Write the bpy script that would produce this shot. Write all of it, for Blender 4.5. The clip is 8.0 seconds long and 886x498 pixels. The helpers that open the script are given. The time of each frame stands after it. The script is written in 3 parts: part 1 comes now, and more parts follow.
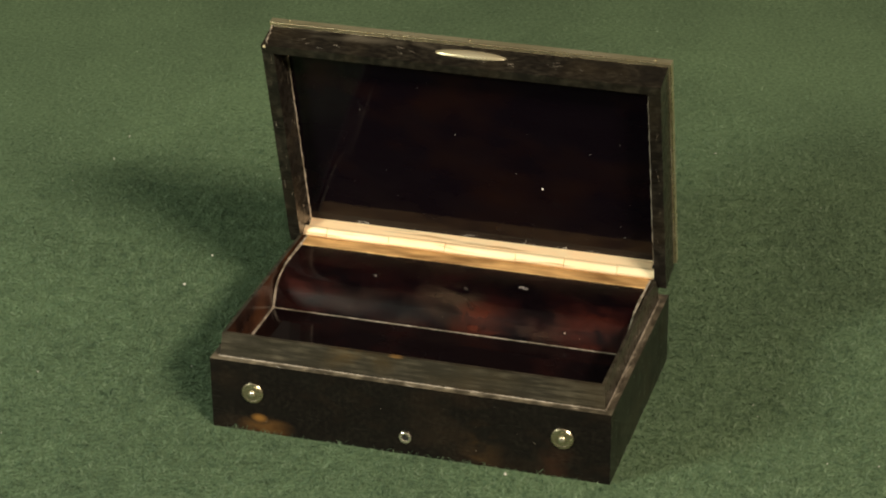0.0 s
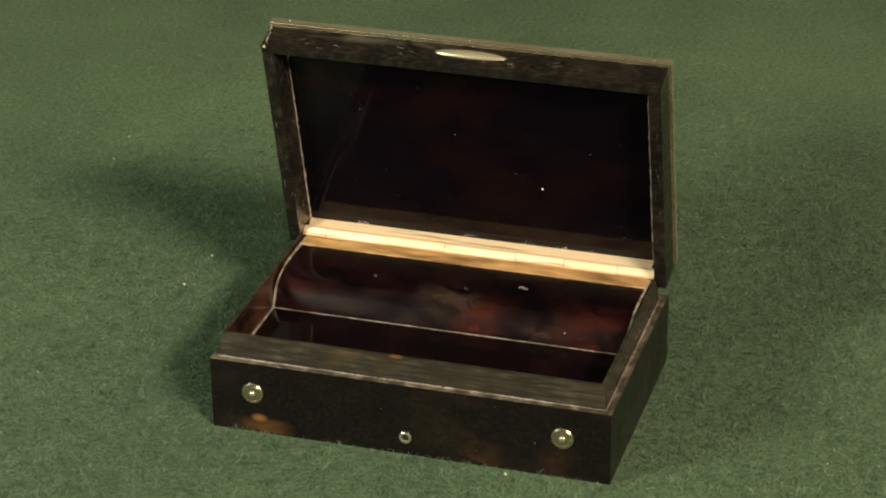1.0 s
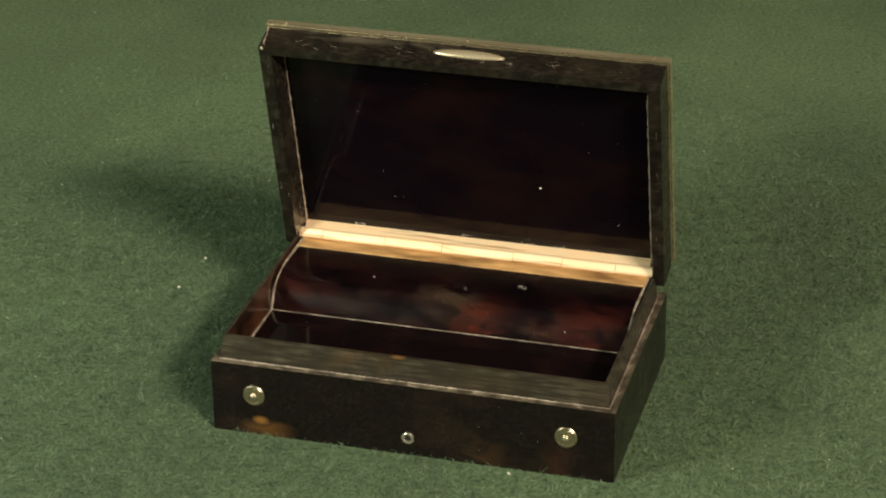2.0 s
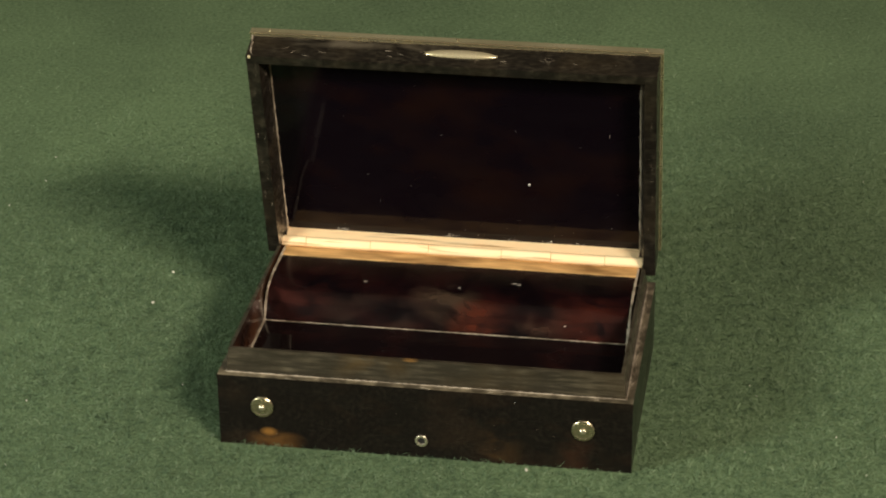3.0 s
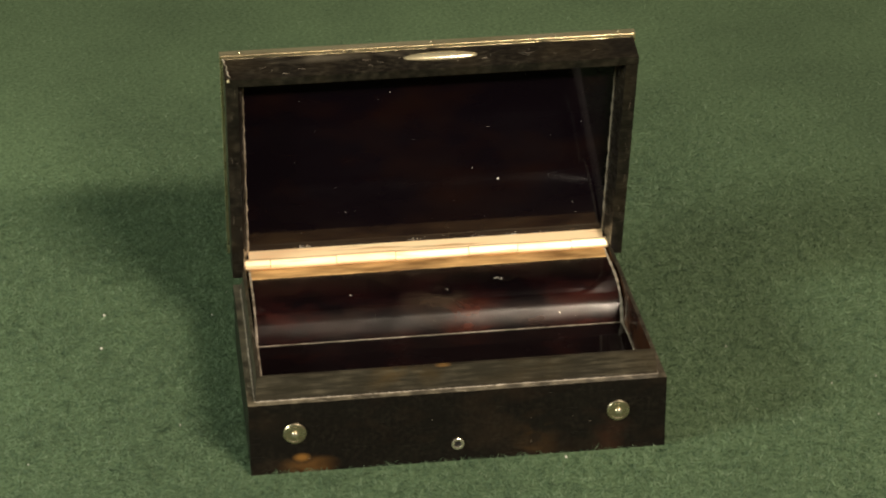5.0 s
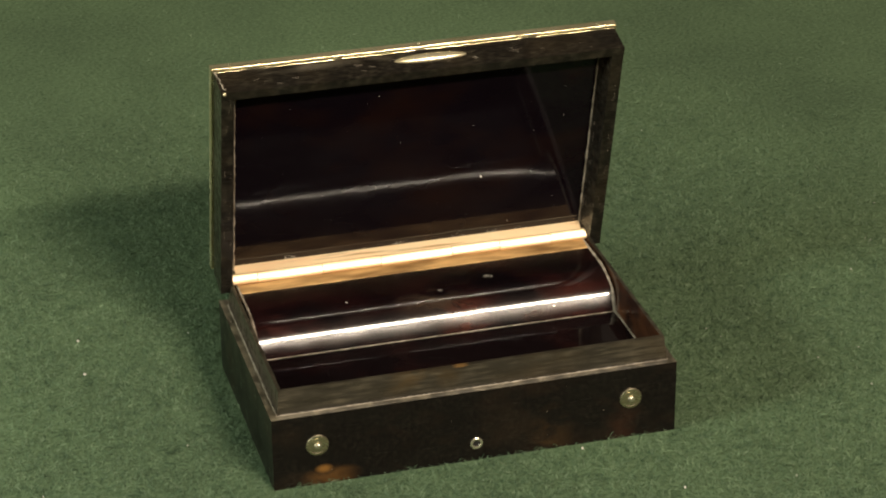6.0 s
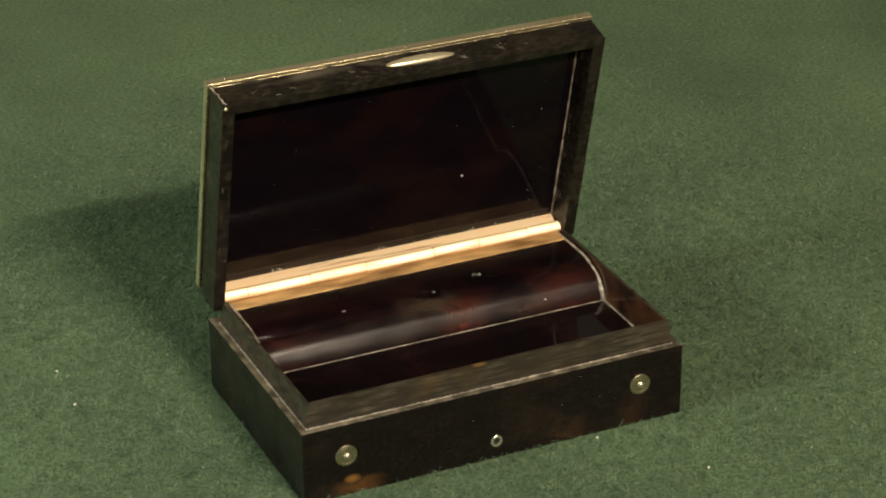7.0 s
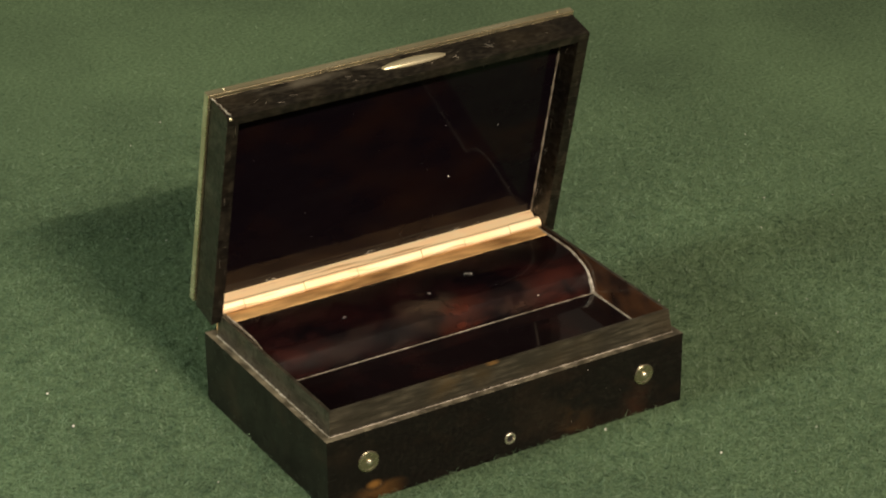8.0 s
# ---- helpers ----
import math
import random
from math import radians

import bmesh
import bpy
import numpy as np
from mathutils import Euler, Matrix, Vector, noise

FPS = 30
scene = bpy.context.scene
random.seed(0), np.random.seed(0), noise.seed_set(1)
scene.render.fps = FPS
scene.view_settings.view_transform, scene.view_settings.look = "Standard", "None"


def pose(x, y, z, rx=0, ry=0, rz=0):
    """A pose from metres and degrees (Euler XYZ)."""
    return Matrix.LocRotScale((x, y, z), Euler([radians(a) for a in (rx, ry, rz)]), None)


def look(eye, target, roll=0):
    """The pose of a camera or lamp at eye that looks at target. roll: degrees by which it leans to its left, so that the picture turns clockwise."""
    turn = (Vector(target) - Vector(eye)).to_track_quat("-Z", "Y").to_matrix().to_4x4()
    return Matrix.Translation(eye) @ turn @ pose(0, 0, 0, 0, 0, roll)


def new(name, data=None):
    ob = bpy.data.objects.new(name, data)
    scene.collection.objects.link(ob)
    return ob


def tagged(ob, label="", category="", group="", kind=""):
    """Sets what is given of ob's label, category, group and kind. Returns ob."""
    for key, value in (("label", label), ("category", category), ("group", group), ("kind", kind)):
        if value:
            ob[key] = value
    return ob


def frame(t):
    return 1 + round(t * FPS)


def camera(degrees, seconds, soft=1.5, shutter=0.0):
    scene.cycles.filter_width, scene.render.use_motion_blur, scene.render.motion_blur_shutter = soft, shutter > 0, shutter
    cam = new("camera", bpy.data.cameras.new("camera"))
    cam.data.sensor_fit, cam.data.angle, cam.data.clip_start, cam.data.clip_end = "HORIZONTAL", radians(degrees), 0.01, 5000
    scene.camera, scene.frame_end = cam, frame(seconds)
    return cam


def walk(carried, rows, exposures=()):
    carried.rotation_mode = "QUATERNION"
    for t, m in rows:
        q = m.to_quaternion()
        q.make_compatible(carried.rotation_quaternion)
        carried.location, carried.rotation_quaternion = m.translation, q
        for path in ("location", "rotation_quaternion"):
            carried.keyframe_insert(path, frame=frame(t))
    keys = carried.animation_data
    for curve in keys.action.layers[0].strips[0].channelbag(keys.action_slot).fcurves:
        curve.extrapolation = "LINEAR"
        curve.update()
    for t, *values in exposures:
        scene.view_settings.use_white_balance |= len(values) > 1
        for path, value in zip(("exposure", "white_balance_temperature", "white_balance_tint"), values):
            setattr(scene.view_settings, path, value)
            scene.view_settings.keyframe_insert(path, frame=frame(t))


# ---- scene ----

from math import cos, sin, pi

# ---- camera: on a tripod, it stands still ----
cam = camera(19.806, 8.0, soft=2.0)
STAND = pose(0.0, -0.4977, 0.2873, 63.325, 0, 0.416) @ pose(0, 0, 0, 0, 0, -0.513)
walk(cam, [(0.0, STAND), (8.0, STAND)])

# ---- world, lamps ----
world = bpy.data.worlds.new("dim_room")
scene.world = world
world.use_nodes = True
world.node_tree.nodes["Background"].inputs[0].default_value = (0.72, 0.86, 0.86, 1)
world.node_tree.nodes["Background"].inputs[1].default_value = 0.05


def softbox(name, way, reach, wide, high, watts, colour):
    data = bpy.data.lights.new(name, "AREA")
    data.shape, data.size, data.size_y = "RECTANGLE", wide, high
    data.energy, data.color = watts, colour
    ob = new(name, data)
    way = Vector(way).normalized()
    ob.matrix_world = look(way * reach + Vector((0, 0.03, 0.02)), (0, 0.03, 0.02))
    return ob


# a bright tube, and a small lamp on the other side
tube_lamp = softbox("tube_lamp", (0.43, -0.70, 0.60), 2.0, 0.46, 0.016, 27.0, (1.0, 0.86, 0.68))
# no reflector is known: this wide lamp is added to soften the shadow edges
softening_lamp = softbox("softening_lamp", (0.43, -0.70, 0.60), 2.03, 0.50, 0.20, 24.0, (1.0, 0.86, 0.68))
side_lamp = softbox("side_lamp", (-0.76, -0.46, 0.42), 0.6, 0.12, 0.09, 3.0, (0.90, 0.95, 0.80))


# ---- materials ----
def material(name):
    m = bpy.data.materials.new(name)
    m.use_nodes = True
    return m, m.node_tree.nodes, m.node_tree.links, m.node_tree.nodes["Principled BSDF"]


def mottled(nodes, links, scale, detail=4.0, stretch=(1, 1, 1)):
    co = nodes.new("ShaderNodeTexCoord")
    mp = nodes.new("ShaderNodeMapping")
    mp.inputs["Scale"].default_value = stretch
    links.new(co.outputs["Object"], mp.inputs[0])
    n = nodes.new("ShaderNodeTexNoise")
    n.inputs["Scale"].default_value, n.inputs["Detail"].default_value = scale, detail
    links.new(mp.outputs[0], n.inputs["Vector"])
    return n


def ramp(nodes, links, source, stops):
    r = nodes.new("ShaderNodeValToRGB")
    while len(r.color_ramp.elements) < len(stops):
        r.color_ramp.elements.new(0.5)
    for e, (at, c) in zip(r.color_ramp.elements, stops):
        e.position, e.color = at, (*c, 1) if len(c) == 3 else c
    links.new(source, r.inputs[0])
    return r


def mixed(nodes, links, factor, a, b, blend="MIX"):
    m = nodes.new("ShaderNodeMix")
    m.data_type, m.blend_type = "RGBA", blend
    for sock, v in ((m.inputs[0], factor), (m.inputs[6], a), (m.inputs[7], b)):
        if isinstance(v, (int, float)):
            sock.default_value = v
        elif isinstance(v, tuple):
            sock.default_value = (*v, 1)
        else:
            links.new(v, sock)
    return m.outputs[2]


def relief(nodes, links, source, strength, distance, bsdf):
    b = nodes.new("ShaderNodeBump")
    b.inputs["Strength"].default_value, b.inputs["Distance"].default_value = strength, distance
    links.new(source, b.inputs["Height"])
    links.new(b.outputs[0], bsdf.inputs["Normal"])
    links.new(b.outputs[0], bsdf.inputs["Coat Normal"])


def tortoiseshell(name, dark, red, amber, low, high, rough, patch=None, scratch=0.25, size=70.0, coat=1.0, film=0.0, wavy=0.15, haze=0.12, grain=(0.45, 0.45, 1.0), body=0.36, gloss=1.56):
    """Polished dark shell with red-brown and amber clouds; patch: centre, radius of one clear amber spot."""
    m, nodes, links, bsdf = material(name)
    n = mottled(nodes, links, size, 3.0, stretch=(1, 1.3, 1.6))
    c = ramp(nodes, links, n.outputs[0], [(0.0, dark), (low, dark), (high, red), (min(high + 0.14, 1), amber)]).outputs[0]
    if patch:
        for centre, radius, colour, amount in patch:
            co = nodes.new("ShaderNodeTexCoord")
            far = nodes.new("ShaderNodeVectorMath")
            far.operation = "SUBTRACT"
            links.new(co.outputs["Object"], far.inputs[0])
            far.inputs[1].default_value = centre
            sq = nodes.new("ShaderNodeVectorMath")
            sq.operation = "MULTIPLY"
            links.new(far.outputs[0], sq.inputs[0])
            sq.inputs[1].default_value = tuple(1.0 / r for r in radius)
            ln = nodes.new("ShaderNodeVectorMath")
            ln.operation = "LENGTH"
            links.new(sq.outputs[0], ln.inputs[0])
            half = nodes.new("ShaderNodeMath")
            half.operation = "MULTIPLY"
            half.inputs[1].default_value = 0.5
            links.new(ln.outputs[1], half.inputs[0])
            f = ramp(nodes, links, half.outputs[0], [(0.25, (amount,) * 3), (0.78, (0, 0, 0))]).outputs[0]
            if radius[0] > 0.0025:
                wob = mottled(nodes, links, 150.0, 6.0, stretch=(0.8, 1.5, 1.5))
                wob.inputs["Distortion"].default_value = 0.6
                g = ramp(nodes, links, wob.outputs[0], [(0.40, (0, 0, 0)), (0.60, (1, 1, 1))]).outputs[0]
                f = mixed(nodes, links, 1.0, f, g, "MULTIPLY")
            c = mixed(nodes, links, f, c, colour)
    fine = mottled(nodes, links, 500.0, 6.0, stretch=(0.25, 1, 1))
    if film:
        # a thin greyish film of wear, streaked along the length, denser in patches
        streak = mottled(nodes, links, 1250.0, 8.0, stretch=grain)
        cloud = mottled(nodes, links, 210.0, 10.0)
        sf = ramp(nodes, links, streak.outputs[0], [(0.42, (0, 0, 0)), (0.75, (1, 1, 1))]).outputs[0]
        cf = ramp(nodes, links, cloud.outputs[0], [(0.35, (0.15,) * 3), (0.75, (1, 1, 1))]).outputs[0]
        amount = nodes.new("ShaderNodeMath")
        amount.operation = "MULTIPLY"
        links.new(mixed(nodes, links, 1.0, sf, cf, "MULTIPLY"), amount.inputs[0])
        amount.inputs[1].default_value = film
        c = mixed(nodes, links, amount.outputs[0], c, (0.13, 0.11, 0.075))
    links.new(c, bsdf.inputs["Base Color"])
    r = ramp(nodes, links, fine.outputs[0], [(0.35, (rough,) * 3), (0.75, (rough + scratch,) * 3)])
    links.new(r.outputs[0], bsdf.inputs["Coat Roughness"])
    bsdf.inputs["Coat Weight"].default_value = coat
    bsdf.inputs["Roughness"].default_value = body
    wave = mottled(nodes, links, 45.0, 2.0)
    relief(nodes, links, wave.outputs[0], wavy, 0.0006, bsdf)
    # the dull bloom over the polish is patchy
    bloom = mottled(nodes, links, 130.0, 8.0, stretch=(0.5, 1, 1))
    links.new(ramp(nodes, links, bloom.outputs[0], [(0.34, (haze * 0.25,) * 3), (0.66, (haze,) * 3)]).outputs[0], bsdf.inputs["Specular IOR Level"])
    bsdf.inputs["Specular Tint"].default_value = (1.0, 0.96, 0.92, 1)
    bsdf.inputs["Coat IOR"].default_value = gloss
    return m


def worn_shell(name, a, b, rough):
    m, nodes, links, bsdf = material(name)
    n = mottled(nodes, links, 330.0, 12.0)
    c = ramp(nodes, links, n.outputs[0], [(0.42, a), (0.72, b)])
    links.new(c.outputs[0], bsdf.inputs["Base Color"])
    bsdf.inputs["Roughness"].default_value = rough
    bsdf.inputs["Coat Weight"].default_value = 0.6
    bsdf.inputs["Coat Roughness"].default_value = 0.25
    return m


def brass(name, a, b, rough, scale=300.0, metal=1.0, streaks=0.0):
    m, nodes, links, bsdf = material(name)
    n = mottled(nodes, links, scale, 5.0, stretch=(0.3, 1, 1))
    c = ramp(nodes, links, n.outputs[0], [(0.3, a), (0.7, b)])
    c = c.outputs[0]
    if streaks:
        # fine tarnished scratches along the length
        line = mottled(nodes, links, 900.0, 8.0, stretch=(0.05, 1, 1))
        d = ramp(nodes, links, line.outputs[0], [(0.30, (1 - streaks, 1 - streaks * 1.15, 1 - streaks * 1.3)), (0.43, (1, 1, 1))]).outputs[0]
        c = mixed(nodes, links, 1.0, c, d, "MULTIPLY")
    links.new(c, bsdf.inputs["Base Color"])
    bsdf.inputs["Metallic"].default_value = metal
    r = ramp(nodes, links, n.outputs[0], [(0.3, (rough + 0.12,) * 3), (0.7, (rough,) * 3)])
    links.new(r.outputs[0], bsdf.inputs["Roughness"])
    relief(nodes, links, n.outputs[0], 0.1, 0.0002, bsdf)
    return m


def plain(name, a, b, scale, rough):
    m, nodes, links, bsdf = material(name)
    n = mottled(nodes, links, scale, 5.0)
    c = ramp(nodes, links, n.outputs[0], [(0.3, a), (0.7, b)])
    links.new(c.outputs[0], bsdf.inputs["Base Color"])
    bsdf.inputs["Roughness"].default_value = rough
    relief(nodes, links, n.outputs[0], 0.2, 0.001, bsdf)
    return m


def felt_cloth():
    m, nodes, links, bsdf = material("green_felt")
    fine = mottled(nodes, links, 900.0, 6.0)
    broad = mottled(nodes, links, 16.0, 6.0)
    c = ramp(nodes, links, fine.outputs[0], [(0.3, (0.065, 0.101, 0.053)), (0.7, (0.122, 0.178, 0.099))]).outputs[0]
    b = ramp(nodes, links, broad.outputs[0], [(0.3, (0.82, 0.82, 0.82)), (0.7, (1.2, 1.2, 1.15))]).outputs[0]
    links.new(mixed(nodes, links, 1.0, c, b, "MULTIPLY"), bsdf.inputs["Base Color"])
    bsdf.inputs["Roughness"].default_value = 1.0
    bsdf.inputs["Specular IOR Level"].default_value = 0.1
    bsdf.inputs["Sheen Weight"].default_value = 0.0
    relief(nodes, links, fine.outputs[0], 0.6, 0.0008, bsdf)
    return m


def felt_fibre():
    m, nodes, links, bsdf = material("green_fibre")
    g = nodes.new("ShaderNodeNewGeometry")
    c = ramp(nodes, links, g.outputs["Random Per Island"],
             [(0.0, (0.036, 0.064, 0.036)), (0.45, (0.100, 0.154, 0.087)), (0.85, (0.128, 0.185, 0.111)), (1.0, (0.18, 0.235, 0.157))]).outputs[0]
    broad = mottled(nodes, links, 260.0, 6.0)
    b = ramp(nodes, links, broad.outputs[0], [(0.3, (0.5, 0.56, 0.56)), (0.7, (1.35, 1.3, 1.28))]).outputs[0]
    wide = mottled(nodes, links, 16.0, 6.0)
    w = ramp(nodes, links, wide.outputs[0], [(0.3, (0.82, 0.82, 0.82)), (0.7, (1.2, 1.2, 1.15))]).outputs[0]
    c = mixed(nodes, links, 1.0, c, w, "MULTIPLY")
    links.new(mixed(nodes, links, 1.0, c, b, "MULTIPLY"), bsdf.inputs["Base Color"])
    bsdf.inputs["Roughness"].default_value = 0.9
    bsdf.inputs["Specular IOR Level"].default_value = 0.15
    return m


DARK, RED, AMBER = (0.0050, 0.0024, 0.0036), (0.022, 0.0056, 0.0056), (0.040, 0.012, 0.010)
SHELL_OUT = tortoiseshell("outer_shell", (0.0058, 0.0045, 0.0041), (0.014, 0.0090, 0.0062), (0.030, 0.018, 0.010), 0.50, 0.72, 0.16, scratch=0.16, film=0.09, coat=0.32, haze=0.14, grain=(0.8, 0.8, 0.8),
                          patch=[((-0.0325, -0.0280, 0.0016), (0.0046, 0.05, 0.0020), (0.12, 0.058, 0.018), 0.65),
                                 ((-0.0341, -0.0280, 0.0037), (0.0014, 0.05, 0.0008), (0.36, 0.17, 0.04), 0.5),
                                 ((0.0165, -0.0280, 0.0042), (0.0036, 0.05, 0.0050), (0.055, 0.030, 0.012), 0.45),
                                 ((0.0334, -0.0280, 0.0034), (0.0030, 0.05, 0.0046), (0.035, 0.014, 0.008), 0.45)])
SHELL_IN = tortoiseshell("inner_shell", DARK, RED, AMBER, 0.42, 0.64, 0.07, scratch=0.06, size=85.0, haze=0.75, wavy=0.22, body=0.27, gloss=1.72,
                         patch=[((-0.0005, 0.0070, 0.0205), (0.0058, 0.0036, 0.02), (0.085, 0.054, 0.036), 0.85),
                                ((0.0075, 0.0022, 0.0185), (0.0055, 0.0032, 0.02), (0.13, 0.030, 0.015), 0.8),
                                ((0.0205, 0.0025, 0.0185), (0.0055, 0.0032, 0.02), (0.075, 0.040, 0.028), 0.7),
                                ((0.0320, 0.0040, 0.0195), (0.0065, 0.0048, 0.02), (0.09, 0.020, 0.013), 0.7),
                                ((-0.0342, 0.0050, 0.0200), (0.0065, 0.0034, 0.02), (0.070, 0.018, 0.014), 0.7),
                                ((-0.0150, 0.0030, 0.0190), (0.0100, 0.0026, 0.02), (0.060, 0.032, 0.024), 0.6)])
SHELL_FLOOR = tortoiseshell("floor_shell", (0.0040, 0.0020, 0.0024), (0.012, 0.0036, 0.0032), (0.020, 0.006, 0.005), 0.5, 0.72, 0.05, scratch=0.05, size=70.0)
SHELL_WALL = tortoiseshell("lid_wall_shell", (0.0072, 0.0058, 0.0045), (0.019, 0.0140, 0.0085), (0.028, 0.018, 0.010), 0.48, 0.72, 0.20, scratch=0.18, film=0.30, coat=0.45, haze=0.22, grain=(0.5, 1.2, 0.5),
                           patch=[((-0.026, 0.0632, 0.0638), (0.0100, 0.0013, 0.004), (0.13, 0.11, 0.08), 0.5), ((-0.008, 0.0630, 0.0638), (0.0050, 0.0012, 0.004), (0.12, 0.10, 0.07), 0.4)])
SHELL_LID = tortoiseshell("lid_shell", (0.0034, 0.0019, 0.0034), (0.0080, 0.0032, 0.0030), (0.014, 0.005, 0.004), 0.5, 0.75, 0.035, scratch=0.05, size=55.0, haze=0.08, coat=0.42, wavy=0.15)
SHELL_RIM = tortoiseshell("rim_shell", (0.023, 0.0190, 0.0130), (0.038, 0.028, 0.016), (0.08, 0.042, 0.014), 0.5, 0.74, 0.22, film=0.7, coat=0.45, haze=0.3, grain=(0.12, 0.3, 1.2),
                          patch=[((-0.0031, -0.0256, 0.0224), (0.0013, 0.05, 0.00026), (0.30, 0.15, 0.04), 0.45),
                                 ((-0.0110, -0.0256, 0.0210), (0.0060, 0.01, 0.0030), (0.09, 0.055, 0.02), 0.5)])
SHELL_WARM = tortoiseshell("warm_shell", (0.013, 0.0060, 0.004), (0.075, 0.028, 0.011), (0.20, 0.080, 0.022), 0.38, 0.64, 0.10, scratch=0.1, haze=0.3)
WORN = worn_shell("worn_edge", (0.17, 0.14, 0.100), (0.42, 0.36, 0.27), 0.34)
LEDGE = worn_shell("rubbed_ledge", (0.050, 0.041, 0.027), (0.20, 0.165, 0.110), 0.32)
SEAM = worn_shell("pale_glue", (0.16, 0.13, 0.095), (0.46, 0.39, 0.31), 0.5)
GOLD = brass("polished_brass", (1.0, 0.68, 0.39), (1.0, 0.82, 0.53), 0.46, metal=0.6, streaks=0.5)
GOLD.node_tree.nodes["Principled BSDF"].inputs["Coat Weight"].default_value = 0.4
GOLD.node_tree.nodes["Principled BSDF"].inputs["Coat Roughness"].default_value = 0.22
# darker brass copy: the lower leaf's grazing light is put into its colour
GOLD_SHADED = brass("shaded_brass", (0.20, 0.10, 0.028), (0.70, 0.42, 0.17), 0.52, metal=0.2, streaks=0.6)
THUMB = brass("pale_brass", (0.70, 0.58, 0.34), (1.0, 0.88, 0.60), 0.24, metal=0.75)
GOLD_EDGE = brass("edge_brass", (0.50, 0.44, 0.25), (1.0, 0.90, 0.60), 0.24, 160.0, metal=0.85)
# for the strands that stand in for highlights on the lid's edges
EDGE_GLINT = brass("glint_brass", (0.62, 0.50, 0.28), (1.0, 0.86, 0.56), 0.20, 260.0, metal=0.95)
SILVER = brass("pale_metal", (0.46, 0.39, 0.25), (0.74, 0.65, 0.46), 0.20, 500.0, metal=0.95)
PIN = brass("bright_pin", (0.75, 0.68, 0.52), (0.95, 0.88, 0.72), 0.18, 500.0, metal=0.9)
BLACK = plain("dark_hole", (0.004, 0.004, 0.004), (0.008, 0.007, 0.006), 300, 0.7)
DUST = plain("dust", (0.45, 0.42, 0.37), (0.75, 0.71, 0.64), 900, 0.9)
FELT, FIBRE = felt_cloth(), felt_fibre()
WALL_PAINT = plain("grey_paint", (0.16, 0.15, 0.14), (0.20, 0.19, 0.175), 6, 0.9)
WOOD = plain("dark_wood", (0.07, 0.042, 0.024), (0.12, 0.075, 0.042), 14, 0.5)


# ---- mesh helpers; lengths of the box are in millimetres ----
MM = 0.001


def part(name, bm, mat, parent, label="", kind="", scale=MM, smooth=False, at=None):
    bmesh.ops.recalc_face_normals(bm, faces=bm.faces)
    me = bpy.data.meshes.new(name)
    bm.to_mesh(me)
    bm.free()
    if scale != 1:
        me.transform(Matrix.Scale(scale, 4))
    for x in (mat if isinstance(mat, (list, tuple)) else [mat]):
        me.materials.append(x)
    if smooth:
        me.polygons.foreach_set("use_smooth", [True] * len(me.polygons))
        me.set_sharp_from_angle(angle=radians(50))
    ob = new(name, me)
    if smooth == "edges":
        # rounded edges shade smoothly, the large faces stay flat
        even = ob.modifiers.new("even", "WEIGHTED_NORMAL")
        even.weight, even.keep_sharp = 100, True
    if parent:
        ob.parent = parent
    if at:
        ob.matrix_basis = at
    return tagged(ob, label, kind=kind)


def add_box(bm, x0, x1, y0, y1, z0, z1):
    v = [bm.verts.new(c) for c in ((x0, y0, z0), (x1, y0, z0), (x1, y1, z0), (x0, y1, z0), (x0, y0, z1), (x1, y0, z1), (x1, y1, z1), (x0, y1, z1))]
    for f in ((3, 2, 1, 0), (4, 5, 6, 7), (0, 1, 5, 4), (1, 2, 6, 5), (2, 3, 7, 6), (3, 0, 4, 7)):
        bm.faces.new([v[i] for i in f])


def bevelled(bm, width, segments=2, worn=-1, sharp=35):
    edges = [e for e in bm.edges if len(e.link_faces) == 2 and e.calc_face_angle(0) > radians(sharp)]
    bmesh.ops.bevel(bm, geom=edges, offset=width, segments=segments, profile=0.5, affect="EDGES", material=worn, clamp_overlap=True)
    return bm


def frame_ring(rings):
    """A closed rectangular ring: each entry (x0, x1, y0, y1, z), joined in turn and back to the first."""
    bm = bmesh.new()
    loops = [[bm.verts.new(c) for c in ((x0, y0, z), (x1, y0, z), (x1, y1, z), (x0, y1, z))] for x0, x1, y0, y1, z in rings]
    for a, b in zip(loops, loops[1:] + loops[:1]):
        for i in range(4):
            j = (i + 1) % 4
            bm.faces.new((a[i], a[j], b[j], b[i]))
    return bm


def lathe(profile, sides=32):
    """A turned shape about y, from (radius, y) pairs, closed at the ends."""
    bm = bmesh.new()
    rows = []
    for r, y in profile:
        rows.append([bm.verts.new((r * cos(2 * pi * k / sides), y, r * sin(2 * pi * k / sides))) for k in range(sides)])
    for a, b in zip(rows, rows[1:]):
        for k in range(sides):
            bm.faces.new((a[k], a[(k + 1) % sides], b[(k + 1) % sides], b[k]))
    bm.faces.new(rows[0])
    bm.faces.new(rows[-1])
    return bm


